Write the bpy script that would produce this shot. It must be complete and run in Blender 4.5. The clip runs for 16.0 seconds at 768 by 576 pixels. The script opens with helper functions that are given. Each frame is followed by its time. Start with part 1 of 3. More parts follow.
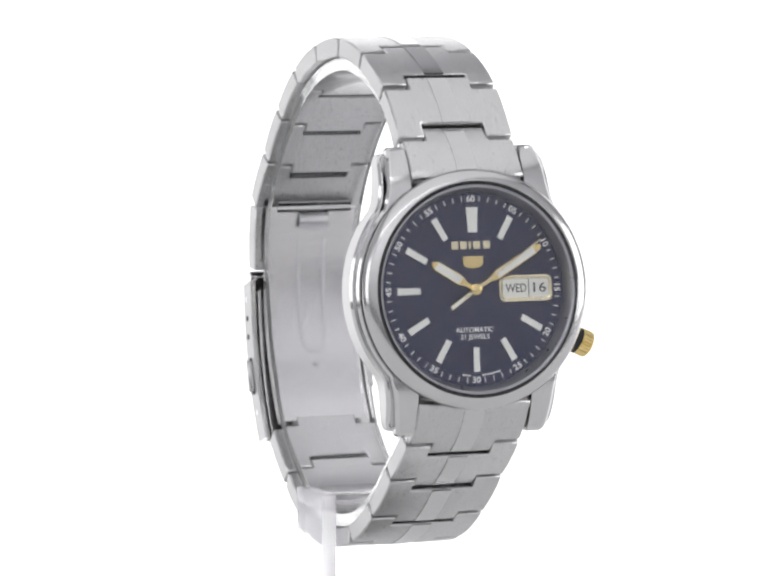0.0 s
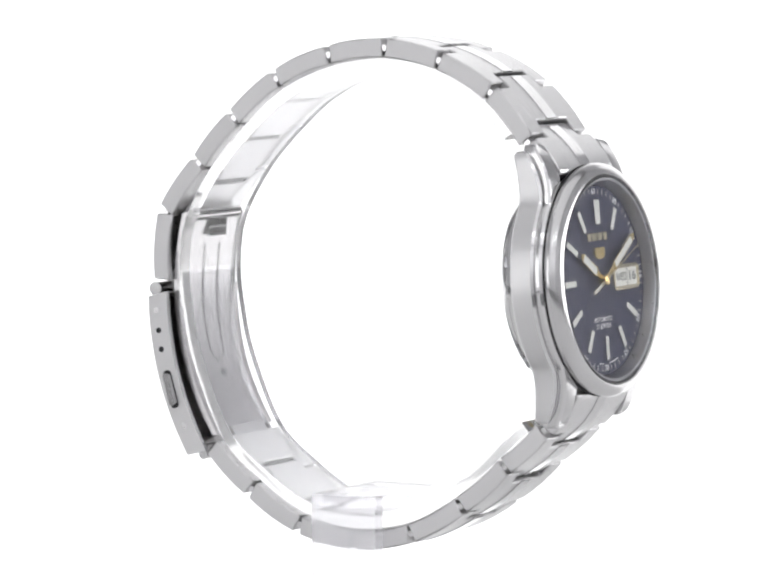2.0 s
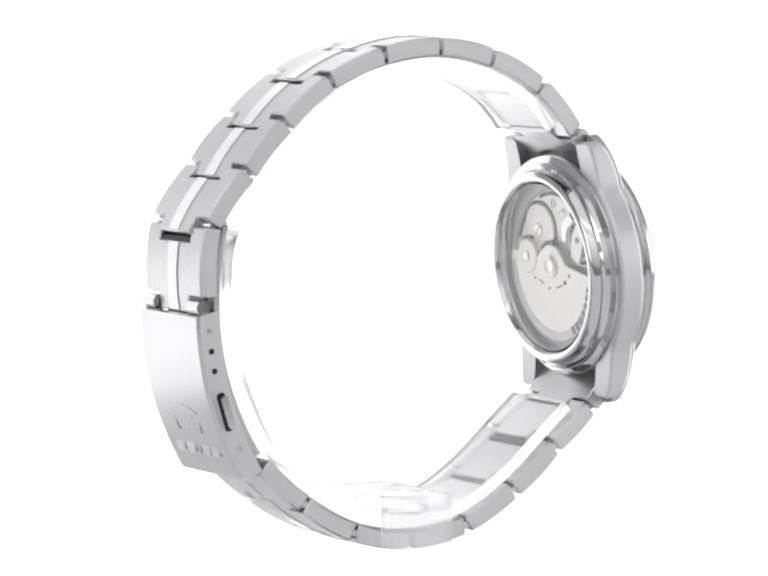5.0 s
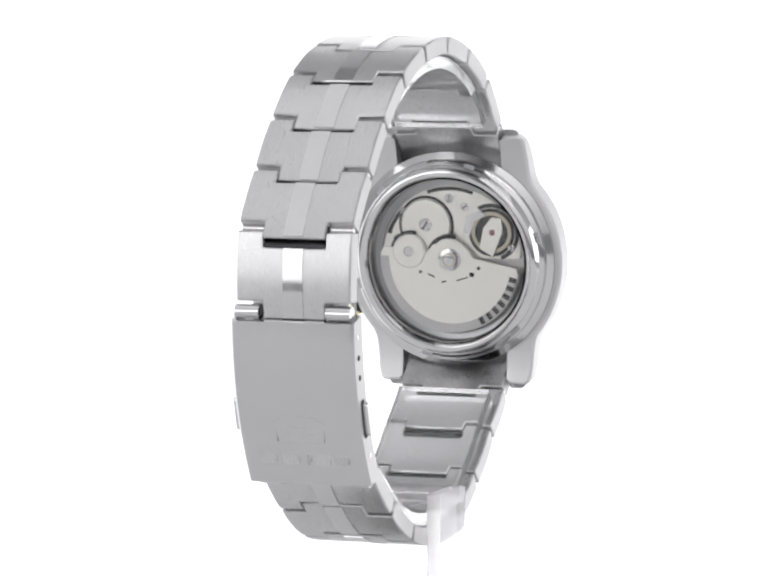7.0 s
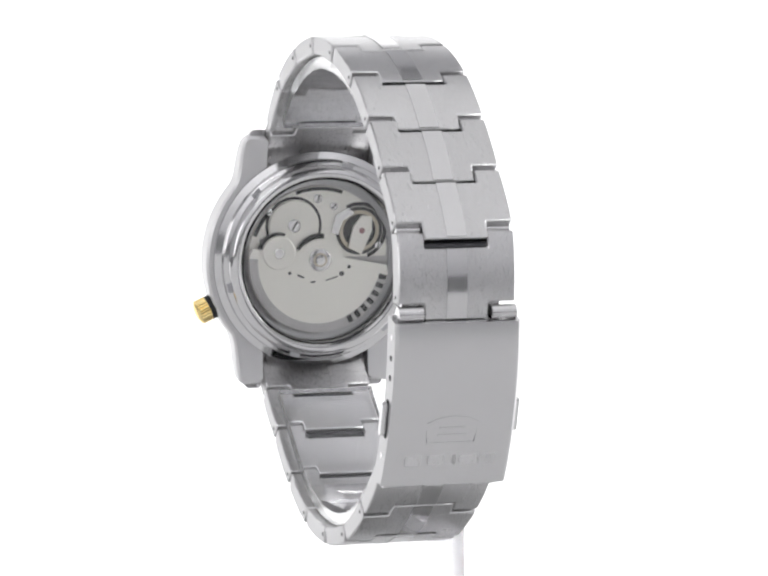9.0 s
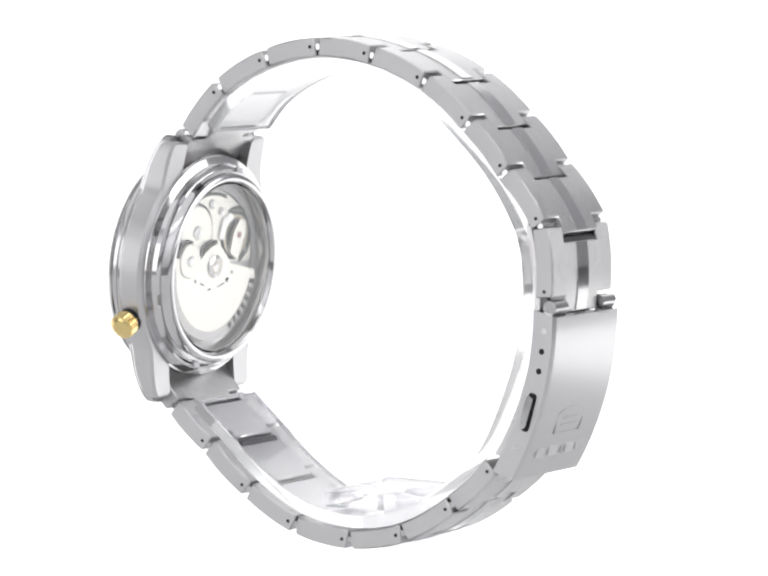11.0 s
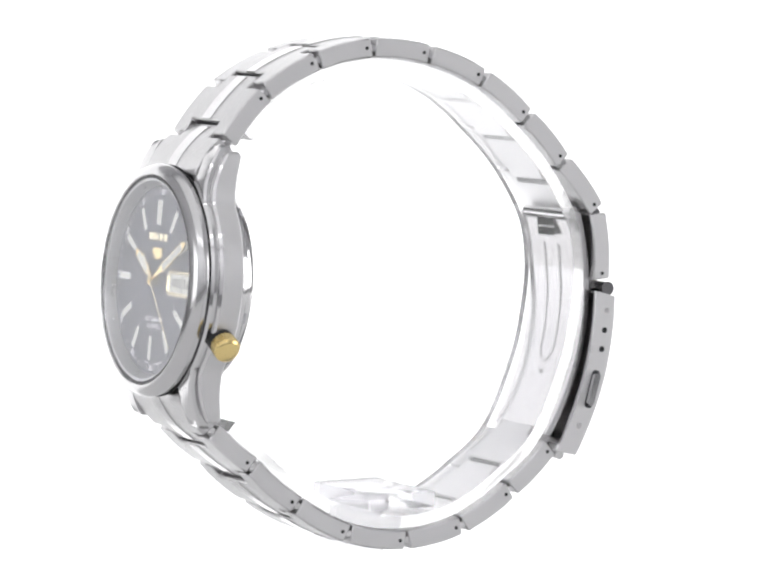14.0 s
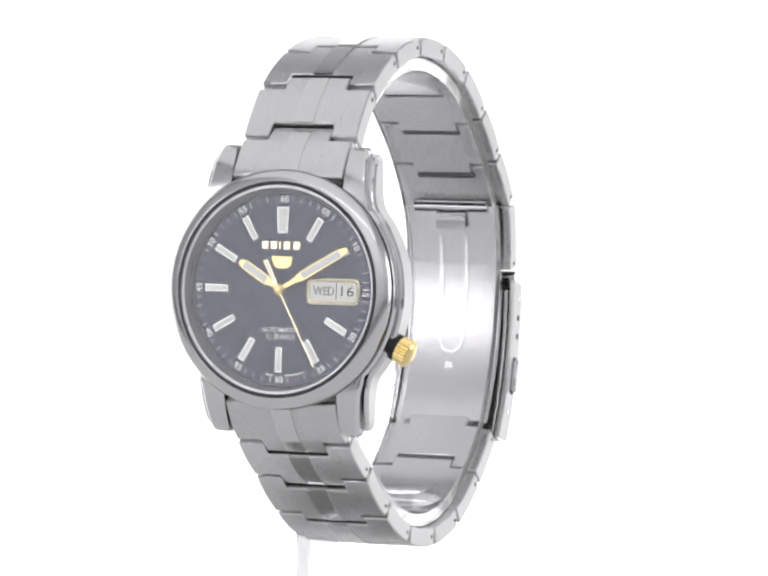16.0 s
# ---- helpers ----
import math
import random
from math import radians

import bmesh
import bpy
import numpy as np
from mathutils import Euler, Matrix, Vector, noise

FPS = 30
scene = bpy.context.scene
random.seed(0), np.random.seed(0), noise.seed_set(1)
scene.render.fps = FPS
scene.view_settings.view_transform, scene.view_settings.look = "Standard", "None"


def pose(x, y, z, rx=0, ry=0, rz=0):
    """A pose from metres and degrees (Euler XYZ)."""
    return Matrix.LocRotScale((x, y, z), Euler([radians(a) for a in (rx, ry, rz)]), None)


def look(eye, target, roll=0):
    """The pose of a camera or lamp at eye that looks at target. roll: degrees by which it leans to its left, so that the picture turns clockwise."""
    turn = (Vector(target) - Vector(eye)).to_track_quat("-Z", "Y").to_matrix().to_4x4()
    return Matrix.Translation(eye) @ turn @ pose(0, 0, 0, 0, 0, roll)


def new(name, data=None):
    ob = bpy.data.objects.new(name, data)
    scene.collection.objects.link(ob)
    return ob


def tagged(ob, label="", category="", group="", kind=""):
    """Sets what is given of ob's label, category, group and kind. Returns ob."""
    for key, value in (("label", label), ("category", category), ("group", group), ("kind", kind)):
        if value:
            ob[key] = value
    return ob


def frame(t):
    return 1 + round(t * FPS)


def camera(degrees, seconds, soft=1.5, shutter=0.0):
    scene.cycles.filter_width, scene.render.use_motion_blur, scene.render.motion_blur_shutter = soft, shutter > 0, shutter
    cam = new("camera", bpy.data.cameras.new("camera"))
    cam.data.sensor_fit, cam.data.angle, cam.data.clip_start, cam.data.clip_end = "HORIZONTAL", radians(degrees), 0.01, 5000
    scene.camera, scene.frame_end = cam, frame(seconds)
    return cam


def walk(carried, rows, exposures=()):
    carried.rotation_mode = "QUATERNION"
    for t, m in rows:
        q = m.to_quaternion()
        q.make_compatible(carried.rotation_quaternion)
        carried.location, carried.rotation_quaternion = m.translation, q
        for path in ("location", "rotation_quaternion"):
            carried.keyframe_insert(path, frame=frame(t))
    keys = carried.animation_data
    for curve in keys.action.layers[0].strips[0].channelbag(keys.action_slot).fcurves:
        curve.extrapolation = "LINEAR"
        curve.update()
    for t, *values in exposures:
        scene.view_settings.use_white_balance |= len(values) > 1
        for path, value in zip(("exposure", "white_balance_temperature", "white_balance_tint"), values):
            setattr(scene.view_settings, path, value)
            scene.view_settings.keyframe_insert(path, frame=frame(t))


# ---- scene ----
# camera: a still tripod shot through a long lens, slightly from above
cam = camera(10.5, 16.0, soft=2.4)
EYE = pose(0.00057, -0.670, 0.05635, 90 - 4.808, 0, 0) @ pose(0, 0, 0, 0, 0, -0.109)
walk(cam, [(0.0, EYE), (16.0, EYE)])

# ---- light: softboxes and added fill lamps in a pale grey studio ----
world = bpy.data.worlds.new("studio_air")
world.use_nodes = True
world.node_tree.nodes["Background"].inputs[0].default_value = (0.5, 0.5, 0.5, 1)
world.node_tree.nodes["Background"].inputs[1].default_value = 0.1
scene.world = world


def softbox(name, eye, target, sx, sy, watts, colour=(1, 1, 1)):
    data = bpy.data.lights.new(name, "AREA")
    data.shape, data.size, data.size_y, data.energy, data.color = "RECTANGLE", sx, sy, watts, colour
    ob = new(name, data)
    ob.matrix_basis = look(eye, target)
    return ob


softbox("softbox_side", (0.85, 0.0, 0.06), (0.05, -0.03, -0.03), 0.56, 0.50, 2.55)
softbox("softbox_front", (-0.84, -0.60, 0.12), (0, 0, 0), 0.54, 0.6, 1.5)
# added fill lamps, unseen: one brightens the camera-side wall, one the room
softbox("wall_washer", (0.0, -1.5, 1.45), (0, -2.4, 0.35), 2.4, 0.4, 18.0)
softbox("ceiling_panel", (0.0, -0.75, 1.66), (0, -0.75, 0), 2.9, 3.0, 16.0)
scene.view_settings.exposure = 0.0

# ---- materials ----


def material(name, colour, rough=0.4, metal=0.0, grain=None, bump=0.0, vary=0.0, spread=0.0, transmission=0.0, ior=1.5, spots=90.0):
    """grain: noise scale per axis (1/m) for brushing or fine relief; vary: colour variation; spread: roughness variation."""
    m = bpy.data.materials.new(name)
    m.use_nodes = True
    nt = m.node_tree
    b = nt.nodes["Principled BSDF"]
    b.inputs["Base Color"].default_value = (*colour, 1)
    b.inputs["Roughness"].default_value = rough
    b.inputs["Metallic"].default_value = metal
    b.inputs["Transmission Weight"].default_value = transmission
    b.inputs["IOR"].default_value = ior
    if grain:
        co = nt.nodes.new("ShaderNodeTexCoord")
        mp = nt.nodes.new("ShaderNodeMapping")
        mp.inputs["Scale"].default_value = grain
        nz = nt.nodes.new("ShaderNodeTexNoise")
        nz.inputs["Scale"].default_value = 1.0
        nz.inputs["Detail"].default_value = 3.0
        nt.links.new(co.outputs["Object"], mp.inputs["Vector"])
        nt.links.new(mp.outputs[0], nz.inputs["Vector"])
        big = nt.nodes.new("ShaderNodeTexNoise")
        big.inputs["Scale"].default_value = spots
        nt.links.new(co.outputs["Object"], big.inputs["Vector"])
        if bump:
            bp = nt.nodes.new("ShaderNodeBump")
            bp.inputs["Strength"].default_value = bump
            bp.inputs["Distance"].default_value = 0.00003
            nt.links.new(nz.outputs[0], bp.inputs["Height"])
            nt.links.new(bp.outputs[0], b.inputs["Normal"])
        if vary:
            mx = nt.nodes.new("ShaderNodeMix")
            mx.data_type = "RGBA"
            mx.inputs["A"].default_value = (*[c * (1 - vary) for c in colour], 1)
            mx.inputs["B"].default_value = (*[min(1, c * (1 + vary)) for c in colour], 1)
            av = nt.nodes.new("ShaderNodeMath")
            av.operation = "MULTIPLY_ADD"
            av.inputs[1].default_value = 0.5
            nt.links.new(nz.outputs[0], av.inputs[0])
            hf = nt.nodes.new("ShaderNodeMath")
            hf.operation = "MULTIPLY"
            hf.inputs[1].default_value = 0.5
            nt.links.new(big.outputs[0], hf.inputs[0])
            nt.links.new(hf.outputs[0], av.inputs[2])
            each = nt.nodes.new("ShaderNodeObjectInfo")
            own = nt.nodes.new("ShaderNodeMath")
            own.operation, own.use_clamp = "MULTIPLY_ADD", True
            own.inputs[1].default_value = 0.5
            nt.links.new(each.outputs["Random"], own.inputs[0])
            low = nt.nodes.new("ShaderNodeMath")
            low.operation = "SUBTRACT"
            low.inputs[1].default_value = 0.25
            nt.links.new(av.outputs[0], low.inputs[0])
            nt.links.new(low.outputs[0], own.inputs[2])
            nt.links.new(own.outputs[0], mx.inputs["Factor"])
            nt.links.new(mx.outputs["Result"], b.inputs["Base Color"])
        if spread:
            mr = nt.nodes.new("ShaderNodeMapRange")
            mr.inputs["From Min"].default_value, mr.inputs["From Max"].default_value = 0.2, 0.8
            mr.inputs["To Min"].default_value, mr.inputs["To Max"].default_value = rough - spread, rough + spread
            nt.links.new(nz.outputs[0], mr.inputs["Value"])
            nt.links.new(mr.outputs[0], b.inputs["Roughness"])
    return m


STEEL = (0.60, 0.595, 0.60)
BRUSHED = material("brushed_steel", STEEL, 0.29, 1, (14000, 900, 9000), 0.12, 0.13, 0.05)
BRUSHED_SIDE = material("satin_steel", (0.64, 0.635, 0.64), 0.42, 1, (900, 9000, 9000), 0.2, 0.05, 0.05)
POLISHED = material("polished_steel", (0.66, 0.655, 0.66), 0.09, 1, (700, 700, 700), 0.0, 0.03, 0.03)
SATIN_STRIP = material("polished_strip", (0.62, 0.615, 0.62), 0.10, 1, (1200, 500, 1200), 0.1, 0.04, 0.03)
BEZEL = material("polished_bezel_steel", (0.60, 0.595, 0.60), 0.17, 1, (900, 900, 900), 0.05, 0.05, 0.06)
REHAUT = material("grey_inner_ring", (0.46, 0.46, 0.48), 0.3, 1, (900, 900, 900), 0.05, 0.05, 0.05)
POST_HAZE = material("cloudy_acrylic", (0.965, 0.96, 0.98), 0.2, 0, None, transmission=0.74, ior=1.08)
# near-black, in place of the shade inside the bracelet joints
JOINT_SHADE = material("joint_shade_steel", (0.07, 0.07, 0.075), 0.45, 1)
PALE_GOLD = material("pale_gold", (0.84, 0.76, 0.54), 0.2, 1)
LINK_SIDE = material("satin_link_side", (0.61, 0.605, 0.61), 0.5, 1, (900, 5000, 5000), 0.15, 0.05, 0.05)
COVER = material("fine_brushed_cover", (0.60, 0.595, 0.60), 0.2, 1, (9000, 700, 9000), 0.04, 0.05, 0.03)
INNER = material("stamped_steel", (0.68, 0.67, 0.675), 0.25, 1, (6000, 6000, 6000), 0.2, 0.06, 0.06)
GOLD = material("gold_plate", (0.84, 0.66, 0.30), 0.2, 1, (1500, 1500, 1500), 0.0, 0.05, 0.05)
BLUE = material("blue_sunray_dial", (0.014, 0.016, 0.058), 0.38, 0.35, (900, 900, 900), 0.0, 0.15, 0.04)
LUME = material("pale_lume", (0.84, 0.85, 0.80), 0.55, 0, (2500, 2500, 2500), 0.1, 0.05)
SILVER = material("bright_index_frame", (0.78, 0.78, 0.79), 0.15, 1)
PRINT = material("white_print", (0.88, 0.88, 0.90), 0.6)
PAPER = material("date_disc_white", (0.86, 0.86, 0.80), 0.6, 0, (2000, 2000, 2000), 0, 0.03)
INK = material("black_ink", (0.012, 0.012, 0.014), 0.5)
# near-black laid on for shade in gaps, slots and holes; engraving too
DARK = material("gap_shade_and_engraving", (0.02, 0.02, 0.022), 0.6, 0.3)
GASKET = material("black_gasket", (0.015, 0.015, 0.018), 0.35)
PLATE = material("movement_plate", (0.52, 0.51, 0.51), 0.42, 1, (3000, 3000, 3000), 0.2, 0.12, 0.08, spots=400)
ROTOR = material("rotor_steel", (0.88, 0.865, 0.815), 0.5, 1, (5000, 900, 900), 0.2, 0.05, 0.05)
JEWEL = material("ruby_jewel", (0.34, 0.17, 0.18), 0.15)
BRASS = material("brass_wheel", (0.52, 0.47, 0.38), 0.3, 1, (2000, 2000, 2000), 0, 0.06)
CRYSTAL = material("mineral_crystal", (0.99, 0.99, 1.0), 0.0, 0, None, transmission=1.0, ior=1.5)
BACK_GLASS = material("back_glass", (0.98, 0.98, 0.98), 0.0, 0, None, transmission=1.0, ior=1.5)
# white share brightens the edge in place of light piped through the acrylic
EDGE_WHITE = material("whitened_acrylic_edge", (1.0, 1.0, 1.0), 0.12, 0, None, transmission=0.8, ior=1.45)
ACRYLIC = material("clear_acrylic", (0.99, 0.99, 1.0), 0.03, 0, None, transmission=1.0, ior=1.4)
MILKY = material("hazy_acrylic", (0.975, 0.97, 0.985), 0.12, 0, None, transmission=0.92, ior=1.1)
WHITE_PAPER = material("white_backdrop_paper", (0.78, 0.78, 0.78), 0.8, 0, (300, 300, 300), 0.05, 0.01, spots=3)
GLOW_PAPER = material("white_paper_added_glow", (0.85, 0.85, 0.85), 0.8, 0, (300, 300, 300), 0.05, 0.01, spots=3)
# emission stands in for studio light on the paper, keeping it pure white
GLOW_PAPER.node_tree.nodes["Principled BSDF"].inputs["Emission Color"].default_value = (1, 1, 1, 1)
GLOW_PAPER.node_tree.nodes["Principled BSDF"].inputs["Emission Strength"].default_value = 0.8
# dark so the unseen floor puts dark bands into the steel's reflections
FLOOR_PAINT = material("grey_floor", (0.14, 0.14, 0.145), 0.6, 0, (60, 60, 60), 0.1, 0.1, spots=3)
WALL = material("pale_grey_wall_paint", (0.84, 0.84, 0.855), 0.8, 0, (80, 80, 80), 0.1, 0.03, spots=2)

# ---- mesh helpers (watch parts are drawn in millimetres) ----
MM = 0.001


def mesh_of(bm, mat, name, sharp=32, unit=MM):
    bmesh.ops.recalc_face_normals(bm, faces=bm.faces)
    if unit != 1:
        bmesh.ops.scale(bm, vec=(unit, unit, unit), verts=bm.verts)
    me = bpy.data.meshes.new(name)
    bm.to_mesh(me)
    bm.free()
    me.materials.append(mat)
    me.polygons.foreach_set("use_smooth", [True] * len(me.polygons))
    me.set_sharp_from_angle(angle=radians(sharp))
    return me


def part(name, bm, mat, parent, label="", m=None, sharp=32):
    """Links a bmesh (millimetres) or a ready mesh as one part under its parent."""
    me = mesh_of(bm, mat, name, sharp) if isinstance(bm, bmesh.types.BMesh) else bm
    if parent.parent and parent.parent.parent:
        m = parent.matrix_basis @ (m or Matrix())
        parent = parent.parent
    ob = new(name, me)
    ob.parent = parent
    if m is not None:
        ob.matrix_basis = m
    return tagged(ob, label=label)


def bevel(bm, width, segments=2, limit=40):
    edges = [e for e in bm.edges if len(e.link_faces) == 2 and e.calc_face_angle(0) > radians(limit)]
    bmesh.ops.bevel(bm, geom=edges, offset=width, segments=segments, profile=0.5, affect="EDGES", clamp_overlap=True)
    return bm


def prism(outline, z0, z1):
    """A closed prism over a plan outline."""
    bm = bmesh.new()
    low = [bm.verts.new((x, y, z0)) for x, y in outline]
    high = [bm.verts.new((x, y, z1)) for x, y in outline]
    bm.faces.new(low[::-1])
    bm.faces.new(high)
    n = len(outline)
    for i in range(n):
        bm.faces.new((low[i], low[(i + 1) % n], high[(i + 1) % n], high[i]))
    return bm


def box(x0, x1, y0, y1, z0, z1):
    return prism([(x0, y0), (x1, y0), (x1, y1), (x0, y1)], z0, z1)


def revolve(profile, steps=96, closed=True):
    """A ring turned round the z axis from (r, z) pairs."""
    bm = bmesh.new()
    rings = []
    for k in range(steps):
        c, s = math.cos(math.tau * k / steps), math.sin(math.tau * k / steps)
        rings.append([bm.verts.new((r * c, r * s, z)) for r, z in profile])
    n = len(profile)
    for k in range(steps):
        a, b = rings[k], rings[(k + 1) % steps]
        for i in range(n if closed else n - 1):
            j = (i + 1) % n
            bm.faces.new((a[i], b[i], b[j], a[j]))
    bmesh.ops.remove_doubles(bm, verts=bm.verts, dist=1e-5)
    return bm


def disc(r, z0, z1, steps=64):
    return prism([(r * math.cos(math.tau * k / steps), r * math.sin(math.tau * k / steps)) for k in range(steps)], z0, z1)


def arc(r, a0, a1, n, cx=0.0, cy=0.0):
    """Points on an arc, degrees, both ends included."""
    return [(cx + r * math.cos(radians(a0 + (a1 - a0) * k / n)), cy + r * math.sin(radians(a0 + (a1 - a0) * k / n))) for k in range(n + 1)]


def rounded(w, h, r, n=5):
    """The outline of a rectangle with round corners, centred."""
    x, y = w / 2 - r, h / 2 - r
    return arc(r, 0, 90, n, x, y) + arc(r, 90, 180, n, -x, y) + arc(r, 180, 270, n, -x, -y) + arc(r, 270, 360, n, x, -y)


def move(bm, x=0.0, y=0.0, z=0.0, turn=0.0):
    bmesh.ops.transform(bm, matrix=Matrix.Translation((x, y, z)) @ Matrix.Rotation(radians(turn), 4, "Z"), verts=bm.verts)
    return bm


def letters(words, size, z, depth=0.03, bold=0.03):
    """Raised lettering in the built-in font, centred on the origin, in millimetres."""
    cu = bpy.data.curves.new("lettering", "FONT")
    cu.body, cu.size, cu.extrude, cu.align_x, cu.align_y = words, size, depth, "CENTER", "CENTER"
    cu.resolution_u, cu.offset = 3, bold
    tmp = bpy.data.objects.new("lettering", cu)
    scene.collection.objects.link(tmp)
    bpy.context.view_layer.update()
    me = bpy.data.meshes.new_from_object(tmp.evaluated_get(bpy.context.evaluated_depsgraph_get()))
    bpy.data.objects.remove(tmp)
    bm = bmesh.new()
    bm.from_mesh(me)
    bpy.data.meshes.remove(me)
    return move(bm, 0, 0, z)


def cells(xs, ys, keep, h, bend, length, under=0.0):
    """A plate made of grid cells (column, row) that keep() accepts, h thick, bowed with radius bend between y = 0 and y = length. under: how far the last row is cut back on the inside."""
    bm = bmesh.new()
    rise = lambda y: (length ** 2 / 4 - (y - length / 2) ** 2) / (2 * bend)
    top, low = {}, {}
    on = {(i, j) for i in range(len(xs) - 1) for j in range(len(ys) - 1) if keep(i, j)}
    for i, j in on:
        for k in ((i, j), (i + 1, j), (i, j + 1), (i + 1, j + 1)):
            if k not in top:
                x, y = xs[k[0]], ys[k[1]]
                top[k] = bm.verts.new((x, y, rise(y) + h / 2))
                v = y - (under if k[1] == len(ys) - 1 else 0.0)
                low[k] = bm.verts.new((x, v, rise(v) - h / 2))
    for i, j in on:
        q = ((i, j), (i + 1, j), (i + 1, j + 1), (i, j + 1))
        bm.faces.new([top[k] for k in q])
        bm.faces.new([low[k] for k in q[::-1]])
        for a, b, side in ((q[0], q[1], (i, j - 1)), (q[1], q[2], (i + 1, j)), (q[2], q[3], (i, j + 1)), (q[3], q[0], (i - 1, j))):
            if side not in on:
                bm.faces.new((low[a], low[b], top[b], top[a]))
    return bm


# ---- the place: white paper sweep in an added, unseen pale room ----


def setting(name, bm, mat, label):
    return tagged(new(name, mesh_of(bm, mat, name, unit=1)), label=label, category=name.split("_")[0], kind="structure")


FLOOR = -0.078


def sheet(name, line, left, right, mat, label):
    """A 3 mm sheet of paper bent along (y, z) pairs."""
    bm = bmesh.new()
    rows = []
    for d in (0, 0.003):
        for x in (left, right):
            rows.append([bm.verts.new((x, y + d * k / len(line), z - d * (1 - k / len(line)))) for k, (y, z) in enumerate(line)])
    a, b, c, d = rows
    for k in range(len(line) - 1):
        for p, q in ((a, b), (b, d), (d, c), (c, a)):
            bm.faces.new((p[k], q[k], q[k + 1], p[k + 1]))
    bm.faces.new((a[0], b[0], d[0], c[0]))
    bm.faces.new((a[-1], b[-1], d[-1], c[-1]))
    return setting(name, bm, mat, label)


sheet("ground", [(-0.40, FLOOR), (0.098, FLOOR)], -0.45, 0.45, WHITE_PAPER, "white paper sheet under the stand")
sheet("backdrop", [(0.10, FLOOR)] + [(0.10 + 0.32 * math.sin(radians(a)), FLOOR + 0.32 - 0.32 * math.cos(radians(a))) for a in range(8, 89, 8)] + [(0.43, 0.32)], -0.70, 0.42, GLOW_PAPER, "curved white paper backdrop with an added glow")
# room shell added out of view to bounce light and fill the reflections
ROOM = (-1.6, 1.6, -2.4, 1.1, FLOOR - 0.004, 1.7)
x0, x1, y0, y1, z0, z1 = ROOM
setting("floor", box(x0, x1, y0, y1, z0 - 0.1, z0), FLOOR_PAINT, "plain grey floor, unseen, added for dark reflections")
setting("ceiling", box(x0, x1, y0, y1, z1, z1 + 0.1), WALL, "plain pale grey ceiling, unseen, added to bounce light")
setting("wall_north", box(x0, x1, y1, y1 + 0.1, z0, z1), WALL, "plain pale grey wall, unseen, added to bounce light")
setting("wall_south", box(x0, x1, y0 - 0.1, y0, z0, z1), WALL, "plain pale grey wall, unseen, added to bounce light")
setting("wall_west", box(x0 - 0.1, x0, y0, y1, z0, z1), WALL, "plain pale grey wall, unseen, added to bounce light")
setting("wall_east", box(x1, x1 + 0.1, y0, y1, z0, z1), WALL, "plain pale grey wall, unseen, added to bounce light")

# ---- the watch ----
watch = tagged(new("wristwatch"), label="steel wristwatch with blue dial and link bracelet on clear stand", category="watch")
watch.empty_display_size = 0.01

# the case leans back a little: x to three o'clock, y to twelve, z out of the dial
LEAN = radians(5.25)
CASE = Matrix(((1, 0, 0, 0), (0, math.sin(LEAN), -math.cos(LEAN), -0.0358), (0, math.cos(LEAN), math.sin(LEAN), 0.0025), (0, 0, 0, 1)))


def on_case(y, z):
    v = CASE @ Vector((0, y * MM, z * MM))
    return (v.y / MM, v.z / MM)


def lug_drop(x, y, rate):
    """How far a lug bends towards the wrist at this place of the plan."""
    if abs(x) < 9.2:
        return 0.0
    return rate * max(0.0, abs(y) - 13.4) ** 2


def case_layer(half, r, corner, rings, hole, shiny):
    """One layer of the case. half: the lug's plan from its inner to its outer side; rings: (z, inset, bend); hole: its radius; shiny: the first ring of the polished chamfer."""
    right = half + arc(r, corner, -corner, 32) + [(x, -y) for x, y in half[::-1]]
    inner = math.degrees(math.acos(9.0 / 17.5))
    outline = arc(17.5, 180 - inner, inner, 10) + right + arc(17.5, -inner, inner - 180, 10) + [(-x, y) for x, y in right[::-1]]
    n = len(outline)
    bm = bmesh.new()
    loops = []
    for z, inset, rate in rings:
        loop = []
        for k, (x, y) in enumerate(outline):
            (px, py), (qx, qy) = outline[k - 1], outline[(k + 1) % n]
            dx, dy = qx - px, qy - py
            d = math.hypot(dx, dy) or 1.0
            w = inset if abs(x) > 9.5 else 0.0
            loop.append(bm.verts.new((x + w * dy / d, y - w * dx / d, z - lug_drop(x, y, rate))))
        loops.append(loop)
    for f, (a, b) in enumerate(zip(loops, loops[1:])):
        for i in range(n):
            face = bm.faces.new((a[i], a[(i + 1) % n], b[(i + 1) % n], b[i]))
            face.material_index = 1 if f >= shiny else 0
    bores = [[bm.verts.new((hole * math.cos(math.tau * k / 96), hole * math.sin(math.tau * k / 96), z)) for k in range(96)] for z in (rings[0][0], rings[-1][0])]
    for k in range(96):
        bm.faces.new((bores[0][k], bores[0][(k + 1) % 96], bores[1][(k + 1) % 96], bores[1][k]))
    for loop, bore in ((loops[0], bores[0]), (loops[-1], bores[1])):
        edges = [bm.edges.get((v[k], v[(k + 1) % len(v)])) for v in (loop, bore) for k in range(len(v))]
        bmesh.ops.triangle_fill(bm, edges=edges, use_beauty=True)
    return bm


